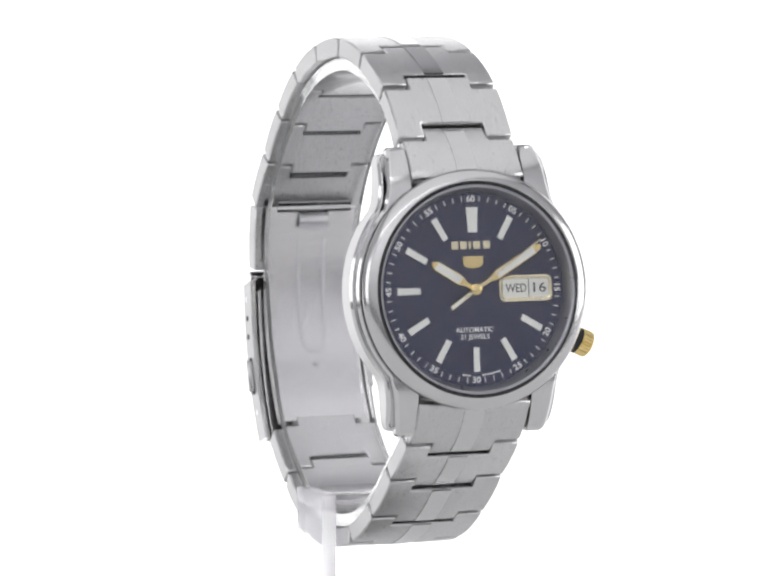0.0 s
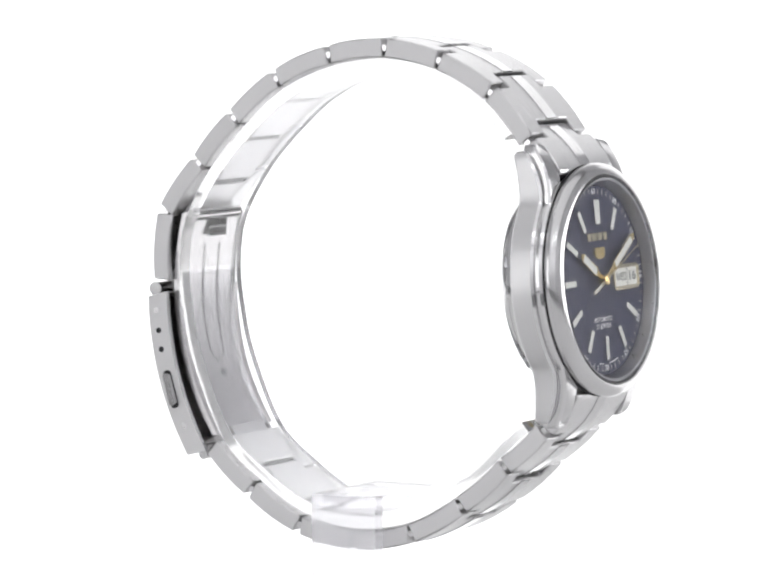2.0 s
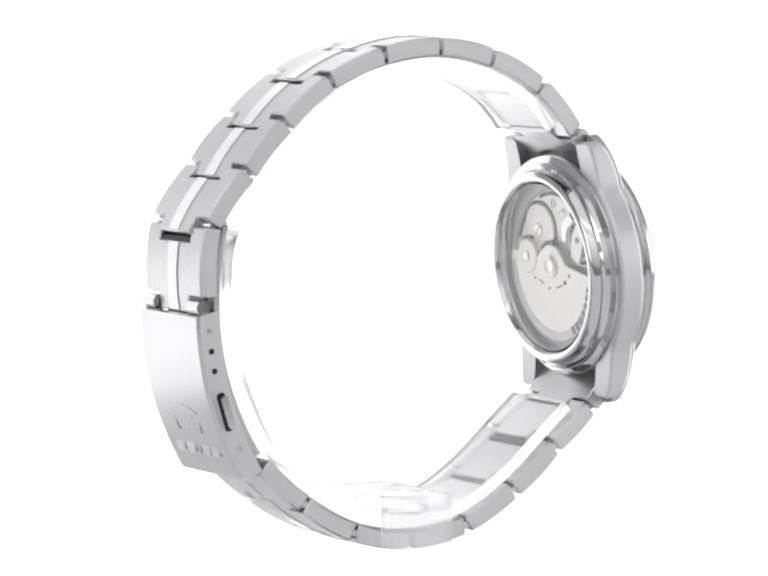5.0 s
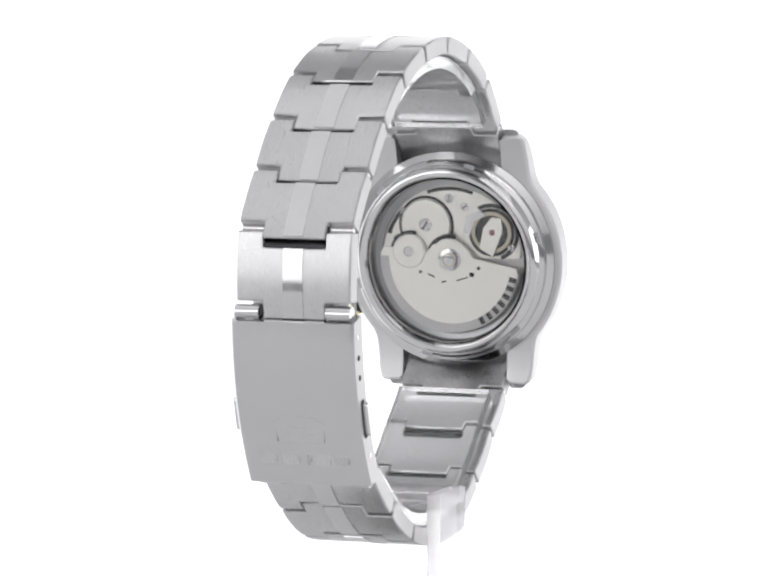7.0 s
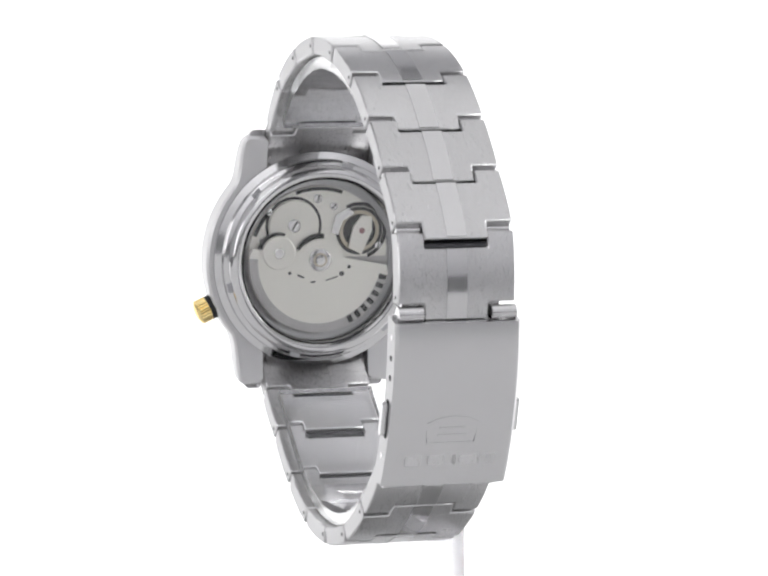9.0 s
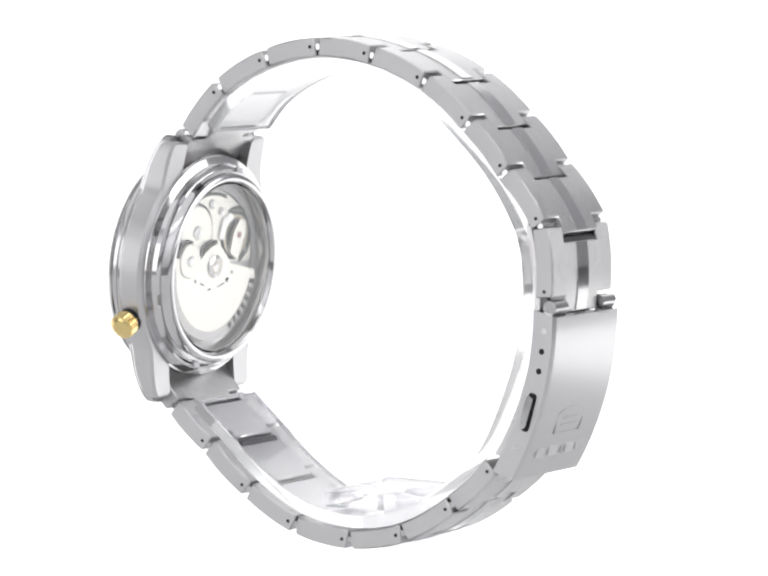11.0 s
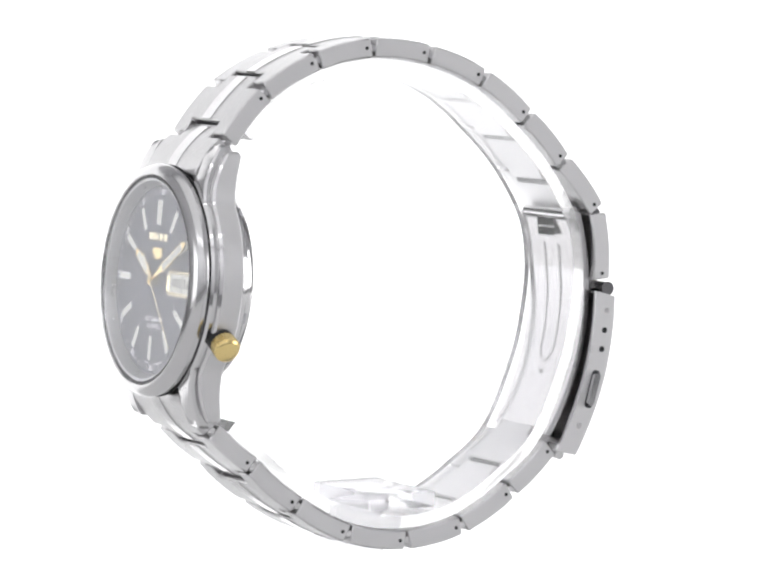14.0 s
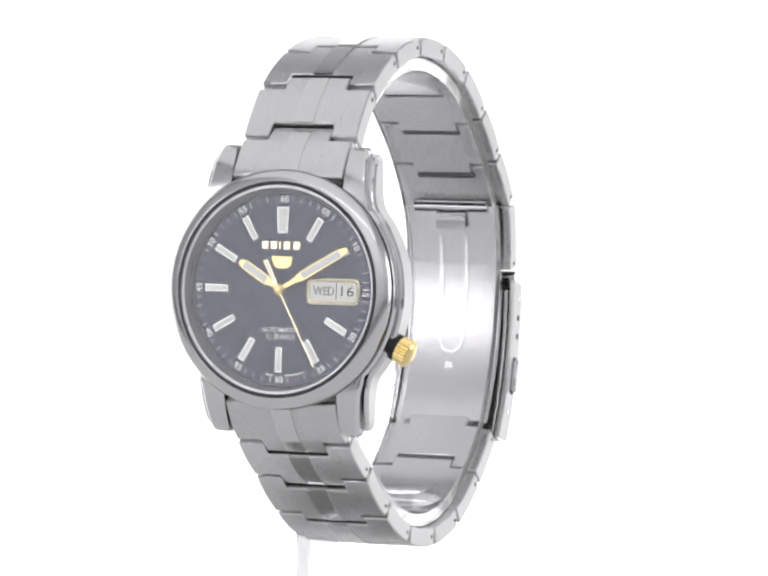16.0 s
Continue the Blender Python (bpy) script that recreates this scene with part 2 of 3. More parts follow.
LOW_LUG = [(9.32, 15.6), (9.32, 16.7), (9.32, 17.8), (9.32, 18.9), (9.32, 20.2), (9.75, 20.9), (12.4, 21.1), (13.15, 20.8), (13.6, 20.0), (13.72, 19.0), (13.83, 18.0), (13.92, 17.0), (14.0, 16.0), (14.12, 14.9), (14.35, 13.6)]
TOP_LUG = [(9.32, 15.6), (9.32, 16.7), (9.32, 17.8), (9.32, 18.9), (9.32, 20.2), (9.32, 21.5), (9.7, 22.0), (11.5, 22.0), (12.1, 21.6), (12.45, 20.6), (12.6, 19.6), (12.75, 18.6), (12.86, 17.6), (12.97, 16.7), (13.1, 15.7), (13.3, 14.7), (13.6, 13.6)]
case = part("case", case_layer(LOW_LUG, 19.4, 40.5, [(-2.05, 0.4, 0.016), (-1.65, 0.0, 0.016), (1.6, 0.0, 0.042), (2.0, 0.3, 0.042), (2.02, 0.6, 0.042)], 15.2, 2), BRUSHED_SIDE, watch, "satin-brushed steel case body with four lugs", CASE, 30)
case.data.materials.append(POLISHED)
case_top = part("case_top", case_layer(TOP_LUG, 18.75, 43.0, [(0.6, 0.0, 0.03), (2.75, 0.0, 0.038), (3.15, 0.3, 0.038), (3.2, 0.55, 0.038)], 16.2, 1), BEZEL, watch, "narrower polished upper step of the case and lugs", CASE, 30)
case_top.data.materials.append(POLISHED)
bezel_profile = [(17.6, 3.1), (18.05, 3.3), (18.15, 3.5), (18.15, 4.1), (18.35, 4.25), (18.3, 4.65), (17.9, 5.25), (17.0, 5.8), (16.5, 5.9), (16.35, 5.7), (16.3, 3.1)]
part("bezel", revolve(bezel_profile, 128), BEZEL, watch, "polished stepped steel bezel", CASE)
# dark ring drawn where the bezel's shadow line falls
part("seam_ring", revolve([(18.2, 2.9), (18.2, 3.28), (17.6, 3.28), (17.6, 2.9)], 128), DARK, watch, "dark ring standing in for shade under the bezel", CASE)
part("gasket", revolve([(16.3, 5.0), (16.3, 5.75), (15.95, 5.75), (15.95, 5.0)], 128), GASKET, watch, "thin black gasket ring", CASE)
crystal = part("crystal", revolve([(0.0, 5.95), (8, 5.9), (15.9, 5.75), (15.9, 5.2), (8, 5.2), (0.0, 5.2)], 96), CRYSTAL, watch, "clear flat crystal", CASE, 60)
crystal.visible_shadow = False
part("rehaut", revolve([(15.9, 5.15), (15.5, 5.15), (14.75, 3.5), (14.75, 3.2), (15.9, 3.2)], 128), REHAUT, watch, "sloping grey inner ring", CASE)

dial = part("dial", revolve([(0, 3.35), (14.9, 3.35), (14.9, 2.95), (0, 2.95)], 128), BLUE, watch, "deep blue sunray dial", CASE)


def hour_index(minute):
    wide_out, wide_in, r1, r0 = (1.0, 0.78, 12.55, 8.65) if minute == 0 else (0.55, 0.5, 12.55, 8.75)
    frame_bm = bevel(prism([(-wide_in, r0), (wide_in, r0), (wide_out, r1), (-wide_out, r1)], 3.33, 3.75), 0.1, 1)
    k = 0.11
    fill = prism([(-wide_in + k, r0 + k), (wide_in - k, r0 + k), (wide_out - k, r1 - k), (-wide_out + k, r1 - k)], 3.7, 3.79)
    ob = part("hour_index", move(frame_bm, turn=-6 * minute), SILVER, dial, "applied steel baton filled with pale lume")
    return ob, move(fill, turn=-6 * minute)


for minute in range(0, 60, 5):
    if minute == 15:
        continue
    baton, fill = hour_index(minute)
    part("lume_fill", fill, LUME, baton)

for minute in range(60):
    if minute % 5:
        w, length = 0.07, 0.75
        tick = move(prism([(-w, 13.45), (w, 13.45), (w, 13.45 + length), (-w, 13.45 + length)], 3.34, 3.37), turn=-6 * minute)
        part("minute_tick", tick, PRINT, dial)
    else:
        text = "60" if minute == 0 else "%02d" % minute
        flip = 180 if 15 < minute < 45 else 0
        bm = letters(text, 1.3, 3.36, 0.012)
        bmesh.ops.scale(bm, vec=(1.12, 1, 1), verts=bm.verts)
        move(bm, turn=flip)
        move(bm, 0, 13.75, 0)
        move(bm, turn=-6 * minute)
        part("minute_numeral", bm, PRINT, dial, "white printed minute numeral")

# maker's name as plain gold bars, and the shield
for k in range(5):
    w = 0.34 if k == 2 else 1.12
    x = (-2.85, -1.45, -0.42, 0.72, 2.35)[k]
    part("applied_bar", bevel(move(prism(rounded(w, 1.25, 0.15, 2), 3.33, 3.6), x, 6.75, 0), 0.06, 1), PALE_GOLD, dial, "applied pale gold bar")
shield = [(-1.65, 5.05), (1.65, 5.05), (1.6, 3.75), (0.9, 3.35), (0, 3.2), (-0.9, 3.35), (-1.6, 3.75)]
emblem = part("shield_emblem", bevel(prism(shield[::-1], 3.33, 3.65), 0.15, 2), GOLD, dial, "applied gold shield")
part("automatic_lettering", move(letters("AUTOMATIC", 1.06, 3.36, 0.012, 0.012), 0, -6.15, 0), PRINT, dial, "white printed word AUTOMATIC")
part("jewels_lettering", move(letters("21 JEWELS", 1.06, 3.36, 0.012, 0.012), 0, -7.2, 0), PRINT, dial, "white printed words 21 JEWELS")
for side, count in ((-1, 3), (1, 7)):
    for k in range(count):
        bm = move(prism([(-0.18, 12.95), (0.18, 12.95), (0.18, 13.2), (-0.18, 13.2)], 3.34, 3.36), turn=180 + side * (5.0 + 2.0 * k))
        part("tiny_print_bar", bm, PRINT, dial)

# day and date window
WX, WY = 8.55, -0.05
window = part("calendar_window", move(prism(rounded(8.3, 3.5, 0.75), 3.34, 3.42), WX, WY, 0), PAPER, dial, "white day and date discs behind a framed window")
outer, inner = rounded(8.75, 4.0, 0.95), rounded(7.55, 2.8, 0.4)
bm = bmesh.new()
loops = [[bm.verts.new((x, y, z)) for x, y in o] for o, z in ((outer, 3.34), (outer, 3.6), (rounded(8.35, 3.6, 0.8), 3.72), (inner, 3.44))]
for a, b in zip(loops, loops[1:]):
    for i in range(len(a)):
        bm.faces.new((a[i], a[(i + 1) % len(a)], b[(i + 1) % len(a)], b[i]))
part("window_frame", move(bm, WX, WY, 0), material("pale_gold_frame", (0.82, 0.74, 0.52), 0.2, 1), window, "pale gold bevelled window frame")
bm = letters("WED", 1.9, 3.44, 0.015, 0.0)
bmesh.ops.scale(bm, vec=(0.80, 1.0, 1), verts=bm.verts)
part("day_lettering", move(bm, WX - 1.55, WY, 0), INK, window, "black printed WED")
bm = letters("16", 2.1, 3.44, 0.015, 0.0)
bmesh.ops.scale(bm, vec=(1.3, 1.0, 1), verts=bm.verts)
part("date_lettering", move(bm, WX + 2.1, WY, 0), INK, window, "black printed 16")
part("disc_divider", move(box(-0.06, 0.06, -1.45, 1.45, 3.42, 3.45), WX + 0.5, WY, 0), INK, window)


def hand(name, length, wide, z, turn, label):
    """A tapered gold hand with a lume channel, turned clockwise from twelve."""
    out = [(-0.28, 0), (0.28, 0), (0.34, length * 0.22), (wide, length * 0.34), (wide * 0.92, length * 0.9), (0.25, length), (-0.25, length), (-wide * 0.92, length * 0.9), (-wide, length * 0.34), (-0.34, length * 0.22)]
    bm = bevel(prism(out, z, z + 0.16), 0.05, 1)
    ob = part(name, bm, GOLD, watch, label, CASE @ pose(0, 0, 0, 0, 0, -turn))
    k = wide - 0.11
    part("lume_fill", prism([(-k * 0.9, length * 0.33), (k * 0.9, length * 0.33), (k * 0.9, length * 0.9), (-k * 0.9, length * 0.9)], z + 0.14, z + 0.2), LUME, ob, "pale lume strip")
    return ob


hand("hour_hand", 8.0, 0.78, 3.85, 301.5, "gold hour hand with pale lume")
hand("minute_hand", 12.7, 0.72, 4.15, 59.5, "gold minute hand with pale lume")
second_hand = part("second_hand", bevel(prism([(-0.13, -1), (-0.3, -1.2), (-0.36, -5.0), (0.36, -5.0), (0.3, -1.2), (0.13, -1), (0.09, 13.2), (-0.09, 13.2)], 4.42, 4.52), 0.03, 1), PALE_GOLD, watch, "thin gold second hand with a counterweight tail", CASE)
part("lume_fill", prism([(-0.17, -4.8), (0.17, -4.8), (0.15, -2.2), (-0.15, -2.2)], 4.5, 4.56), LUME, second_hand)
part("hub", revolve([(0, 4.75), (0.55, 4.75), (0.85, 4.6), (0.85, 3.4), (0, 3.4)], 32), GOLD, watch, "gold hand hub", CASE)

# crown, near four o'clock
CROWN = CASE @ pose(0, 0, 0.0003, 0, 0, -24.5) @ pose(0.0197, 0, 0, 0, 90, 0)
crown_line = []
for k in range(72):
    r = 2.1 if k % 3 else 1.95
    crown_line.append((r * math.cos(math.tau * k / 72), r * math.sin(math.tau * k / 72)))
crown = part("crown", prism(crown_line, 0.5, 2.3), GOLD, watch, "gold ribbed crown", CROWN, 20)
part("crown_cap", revolve([(0, 2.85), (1.2, 2.75), (1.75, 2.5), (1.95, 2.2), (0, 2.2)], 40), GOLD, crown)
# near-black colour puts the shade beneath the crown into the tube
part("crown_tube", disc(2.05, -1.6, 0.42, 40), DARK, crown, "crown tube coloured near-black for the shade under the crown")

# ---- case back with its window and the movement ----
back_profile = [(18.3, -1.9), (18.2, -2.5), (17.6, -2.75), (17.1, -2.95), (16.95, -3.7), (16.6, -4.0), (16.2, -4.15), (15.9, -5.1), (15.55, -5.45), (15.0, -5.6), (14.45, -5.5), (13.95, -4.9), (13.65, -3.8), (13.65, -2.0)]
part("case_back", revolve(back_profile, 128), POLISHED, watch, "polished stepped steel case back ring", CASE)
for k in range(6):
    bm = move(prism(rounded(1.8, 0.7, 0.2, 3), -4.2, -3.6), 0, 16.5, 0, 0)
    part("back_notch", move(bm, turn=60 * k + 15), REHAUT, watch, "small opening notch in the case back", CASE)
back_crystal = part("back_crystal", revolve([(0, -5.15), (13.9, -5.05), (13.9, -4.7), (0, -4.7)], 96), BACK_GLASS, watch, "clear window in the case back", CASE, 60)
back_crystal.visible_shadow = False
movement = part("movement", revolve([(0, -1.4), (13.7, -1.4), (13.7, -1.0), (0, -1.0)], 96), PLATE, watch, "grey automatic movement behind glass", CASE)
part("movement_rim", revolve([(13.7, -2.2), (12.6, -1.9), (12.6, -1.35), (13.7, -1.35)], 96), material("rim_steel", (0.42, 0.42, 0.43), 0.35, 1), movement, "darker spacer ring")


# seen from behind, x is mirrored
def from_back(points):
    return [(-x, y) for x, y in points]


upper = arc(12.3, 8, 172, 30) + [(-12.0, 0.2), (12.0, 0.2)]
part("bridge", bevel(prism(from_back(upper), -1.9, -1.4), 0.12, 1), ROTOR, movement, "brushed upper bridge")
part("barrel_cover", move(revolve([(0, -2.35), (4.2, -2.35), (4.4, -2.2), (4.4, -1.9), (0, -1.9)], 64), 4.4, 5.7, 0), ROTOR, movement, "round barrel cover")
# solid dark rings, discs and arcs from here stand in for shaded gaps
part("barrel_ring", move(revolve([(4.9, -1.98), (4.9, -1.88), (4.45, -1.88), (4.45, -1.98)], 64), 4.4, 5.7, 0), DARK, movement)
part("barrel_screw", move(revolve([(0, -2.6), (0.9, -2.6), (1.1, -2.45), (1.1, -2.3), (0, -2.3)], 32), 4.4, 5.7, 0), POLISHED, movement, "polished screw")
part("barrel_slot", move(box(-0.12, 0.12, -0.8, 0.8, -2.64, -2.58), 4.4, 5.7, 0, 30), DARK, movement)
part("balance_well", move(disc(4.1, -1.97, -1.88, 48), -7.2, 4.6, 0), DARK, movement, "dark disc standing in for the shaded balance opening")
part("balance_wheel", move(revolve([(3.5, -2.1), (3.5, -1.95), (2.9, -1.95), (2.9, -2.1)], 48), -7.2, 4.6, 0), BRASS, movement, "brass balance wheel")
cock = [(-1.2, -3.6), (1.4, -3.2), (1.9, 0.4), (1.1, 2.6), (-0.6, 3.0), (-1.5, 0.8)]
part("balance_cock", move(bevel(prism(cock, -2.6, -2.1), 0.12, 1), -7.6, 4.4, 0, 20), ROTOR, movement, "steel balance cock")
part("jewel", move(revolve([(0, -2.7), (0.5, -2.7), (0.5, -2.58), (0, -2.58)], 24), -7.5, 4.7, 0), JEWEL, movement, "tiny ruby jewel")
part("transfer_cover", move(revolve([(0, -3.4), (2.7, -3.4), (2.9, -3.25), (2.9, -1.9), (0, -1.9)], 48), 7.2, 1.3, 0), ROTOR, movement, "small round wheel cover")
part("transfer_screw", move(revolve([(0, -3.6), (0.7, -3.6), (0.85, -3.5), (0.85, -3.35), (0, -3.35)], 24), 7.2, 1.3, 0), POLISHED, movement, "small polished screw")
part("cover_gap", prism(arc(3.4, -40, 110, 24, 7.2, 1.3) + arc(2.95, 110, -40, 24, 7.2, 1.3), -2.9, -1.9), DARK, movement, "dark arc standing in for shade round the wheel cover")
part("hub_gap", prism(arc(4.3, 25, 100, 16) + arc(3.6, 100, 25, 16), -3.0, -1.9), DARK, movement, "dark arc standing in for shade beside the rotor hub")
for x, y, r in ((0.2, 10.2, 0.75), (9.6, 3.2, 0.7), (-2.6, 8.9, 0.65), (8.6, 8.0, 0.6), (-10.6, 2.0, 0.6)):
    screw = part("movement_screw", move(revolve([(0, -2.2), (r * 0.8, -2.2), (r, -2.1), (r, -1.88), (0, -1.88)], 24), x, y, 0), POLISHED, movement, "small polished screw")
    part("screw_slot", move(box(-0.1, 0.1, -r * 0.8, r * 0.8, -2.23, -2.19), x, y, 0, 50 * x), DARK, screw)
for ro, ri, a0, a1, x, y in ((5.6, 5.1, 200, 320, 4.4, 5.7), (4.9, 4.2, 60, 250, -7.2, 4.6), (3.1, 2.6, -40, 150, 6.9, 0.9), (12.2, 11.6, 70, 110, 0, 0), (12.2, 11.5, 20, 45, 0, 0)):
    part("bridge_gap", prism(arc(ro, a0, a1, 24, x, y) + arc(ri, a1, a0, 24, x, y), -1.96, -1.88), DARK, movement, "dark arc standing in for shade between bridges")
finger = [(-5.2, 8.6), (-3.0, 7.4), (-2.2, 4.4), (-3.4, 4.0), (-4.2, 6.4), (-6.2, 7.6)]
part("click_bridge", bevel(prism(finger, -2.3, -1.9), 0.12, 1), POLISHED, movement, "curved bright bridge finger")
rotor_line = arc(12.4, 184, 356, 40) + [(11.9, 0.4), (4.0, 0.9), (3.1, 2.2)] + arc(3.5, 40, 140, 12) + [(-3.1, 2.2), (-4.0, 0.9), (-11.9, 0.4)]
rotor = part("rotor", bevel(prism(from_back(rotor_line), -3.2, -2.7), 0.12, 1), ROTOR, movement, "half-round brushed winding rotor", pose(0, 0, 0, 0, 0, 8))
part("rotor_rim", prism(from_back(arc(12.35, 186, 354, 40) + arc(10.9, 354, 186, 40)), -3.3, -3.18), PLATE, rotor, "raised rotor weight rim")
part("rotor_bearing", revolve([(0, -3.5), (1.7, -3.5), (1.9, -3.4), (1.9, -3.15), (0, -3.15)], 40), POLISHED, rotor, "ball bearing hub")
part("bearing_ring", revolve([(1.2, -3.53), (1.2, -3.48), (0.9, -3.48), (0.9, -3.53)], 32), BRASS, rotor)
for k in range(7):
    bm = move(box(-0.65, 0.65, -0.42, 0.42, -3.35, -3.28), 11.6, 0, 0, 0)
    part("engraved_bar", move(bm, turn=-172 + 7.6 * k), DARK, rotor, "dark engraved bar")
for x, y, w, h, a in ((2.9, -3.2, 1.3, 0.28, 15), (4.9, -2.9, 0.6, 0.5, 0), (-2.6, -2.9, 2.2, 0.22, -25), (-4.2, -1.9, 0.9, 0.8, 0), (-5.3, -0.6, 0.6, 0.6, 0), (0.6, -3.9, 0.9, 0.3, -20)):
    part("engraved_mark", move(prism(rounded(w, h, min(w, h) * 0.4, 3), -3.22, -3.18), x, y, 0, a), DARK, rotor)

# ---- bracelet ----
TOP_JOINTS = [(-31.4, 24.55), (-24.85, 32.15), (-15.7, 37.0), (-5.95, 38.9), (4.25, 37.65), (13.95, 33.7), (21.95, 27.25), (28.65, 19.85), (35.0, 11.75), (35.75, 0.3)]
LOW_JOINTS = [(-34.3, -20.2), (-27.4, -26.25), (-19.6, -32.95), (-10.55, -38.0), (-0.15, -39.7), (9.95, -37.9), (18.95, -32.7), (26.45, -26.0)]
HALF, TONGUE, REACH, THICK = 9.4, 5.15, 2.35, 3.0


def strand_pose(p, q, side):
    """x across the bracelet, y from p to q, z outwards; side is 1 for the upper strand and -1 for the lower."""
    along = Vector((0, q[0] - p[0], q[1] - p[1]))
    length = along.length
    y = along / length
    x = Vector((side, 0, 0))
    z = x.cross(y)
    m = Matrix((x, y, z)).transposed().to_4x4()
    m.translation = (0, p[0] * MM, p[1] * MM)
    return m, length


def link(p, q, side, kind):
    m, length = strand_pose(p, q, side)
    gap = 0.36
    half = 9.12 if kind == "end" else HALF
    xs = [-half, -TONGUE, -1.62, 1.62, TONGUE, half]
    a, b = gap, length - gap
    notch = REACH + 0.52
    if kind == "end":
        ys = [b * k / 6 for k in range(7)] + [length + REACH + 0.3]
        keep = lambda i, j: j < 6 or 0 < i < 4
        h, bend = 3.2, 16
    else:
        ys = [a, notch, notch + (b - notch) * 0.33, notch + (b - notch) * 0.67, b, length + REACH]
        keep = lambda i, j: (i in (0, 4)) if j == 0 else (0 < i < 4 if j == 4 else True)
        h, bend = THICK, 34
    body = cells(xs, ys, keep, h, bend, length, 0.85)
    ends = [e for e in body.edges if len(e.link_faces) == 2 and e.calc_face_angle(0) > 1.0 and abs(e.verts[0].co.x - e.verts[1].co.x) > 0.1]
    bmesh.ops.bevel(body, geom=ends, offset=0.55, segments=3, profile=0.5, affect="EDGES", clamp_overlap=True)
    bevel(body, 0.2, 1, 60)
    ob = part("end_link" if kind == "end" else "link", body, BRUSHED, watch, "brushed steel end link between the lugs" if kind == "end" else "brushed T-shaped steel link", m, 40)
    ob.data.materials.append(LINK_SIDE)
    for face in ob.data.polygons:
        if abs(face.normal.x) > 0.9 and abs(face.center.x) > half * MM - 0.0005:
            face.material_index = 1
    start = 0.3 if kind == "end" else notch + 0.05
    n = 6
    sy = [start + (length + REACH - 0.3 - start) * k / n for k in range(n + 1)]
    strip = bevel(cells([-1.62, 1.62], sy, lambda i, j: True, 0.5, bend, length), 0.14, 1, 50)
    move(strip, 0, 0, h / 2 - 0.11)
    # tube added in the gap so the joint looks shaded, not see-through
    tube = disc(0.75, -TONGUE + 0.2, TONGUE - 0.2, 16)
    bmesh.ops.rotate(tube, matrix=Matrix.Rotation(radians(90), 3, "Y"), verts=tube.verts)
    part("hinge_tube", move(tube, 0, length + REACH + 0.25, -0.55 - REACH * 0.12), JOINT_SHADE, ob, "near-black tube added as shade in the joint")
    part("centre_strip", strip, SATIN_STRIP, ob, "polished raised centre strip")
    if kind != "end":
        for x0, x1 in ((-HALF + 0.25, -TONGUE - 0.2), (TONGUE + 0.2, HALF - 0.25)):
            pin = disc(0.5, x0, x1, 16)
            bmesh.ops.rotate(pin, matrix=Matrix.Rotation(radians(90), 3, "Y"), verts=pin.verts)
            part("link_pin", move(pin, 0, 0.0, 0), POLISHED, ob)
        # dark disc in place of the shade in a pin hole
        for x in (side * (HALF + 0.01),):
            hole = disc(0.3, -0.04, 0.04, 12)
            bmesh.ops.rotate(hole, matrix=Matrix.Rotation(radians(90), 3, "Y"), verts=hole.verts)
            part("pin_hole", move(hole, x, length - 1.3, 0.2), DARK, ob)
    return ob


for joints, side in ((TOP_JOINTS, 1), (LOW_JOINTS, -1)):
    start = on_case(side * 16.3, 1.75)
    link(start, joints[0], side, "end")
    for p, q in zip(joints, joints[1:]):
        link(p, q, side, "link")

# ---- folding clasp ----
CL_TOP, CL_END = (36.3, -1.7), (28.9, -27.4)
clasp_pose, CLEN = strand_pose(CL_TOP, CL_END, 1)
def clasp_cover():
    """A bowed channel: outer plate with two side walls."""
    w, hi, lo, t, bend, n = 10.15, 2.05, -2.0, 0.9, 50.0, 16
    ring = [(-w, lo), (-w, hi - 0.5), (-w + 0.5, hi), (w - 0.5, hi), (w, hi - 0.5), (w, lo), (w - t, lo), (w - t, hi - t), (-w + t, hi - t), (-w + t, lo)]
    bm = bmesh.new()
    rows = []
    for k in range(n + 1):
        y = CLEN * k / n
        lift = (CLEN ** 2 / 4 - (y - CLEN / 2) ** 2) / (2 * bend)
        rows.append([bm.verts.new((x, y, z + lift)) for x, z in ring])
    m = len(ring)
    for a, b in zip(rows, rows[1:]):
        for i in range(m):
            bm.faces.new((a[i], a[(i + 1) % m], b[(i + 1) % m], b[i]))
    for end in (rows[0], rows[-1]):
        bm.faces.new((end[0], end[1], end[8], end[9]))
        bm.faces.new((end[1], end[2], end[3], end[4], end[7], end[8]))
        bm.faces.new((end[4], end[5], end[6], end[7]))
    return bm


def lift(y, bend=50.0):
    return (CLEN ** 2 / 4 - (y - CLEN / 2) ** 2) / (2 * bend)


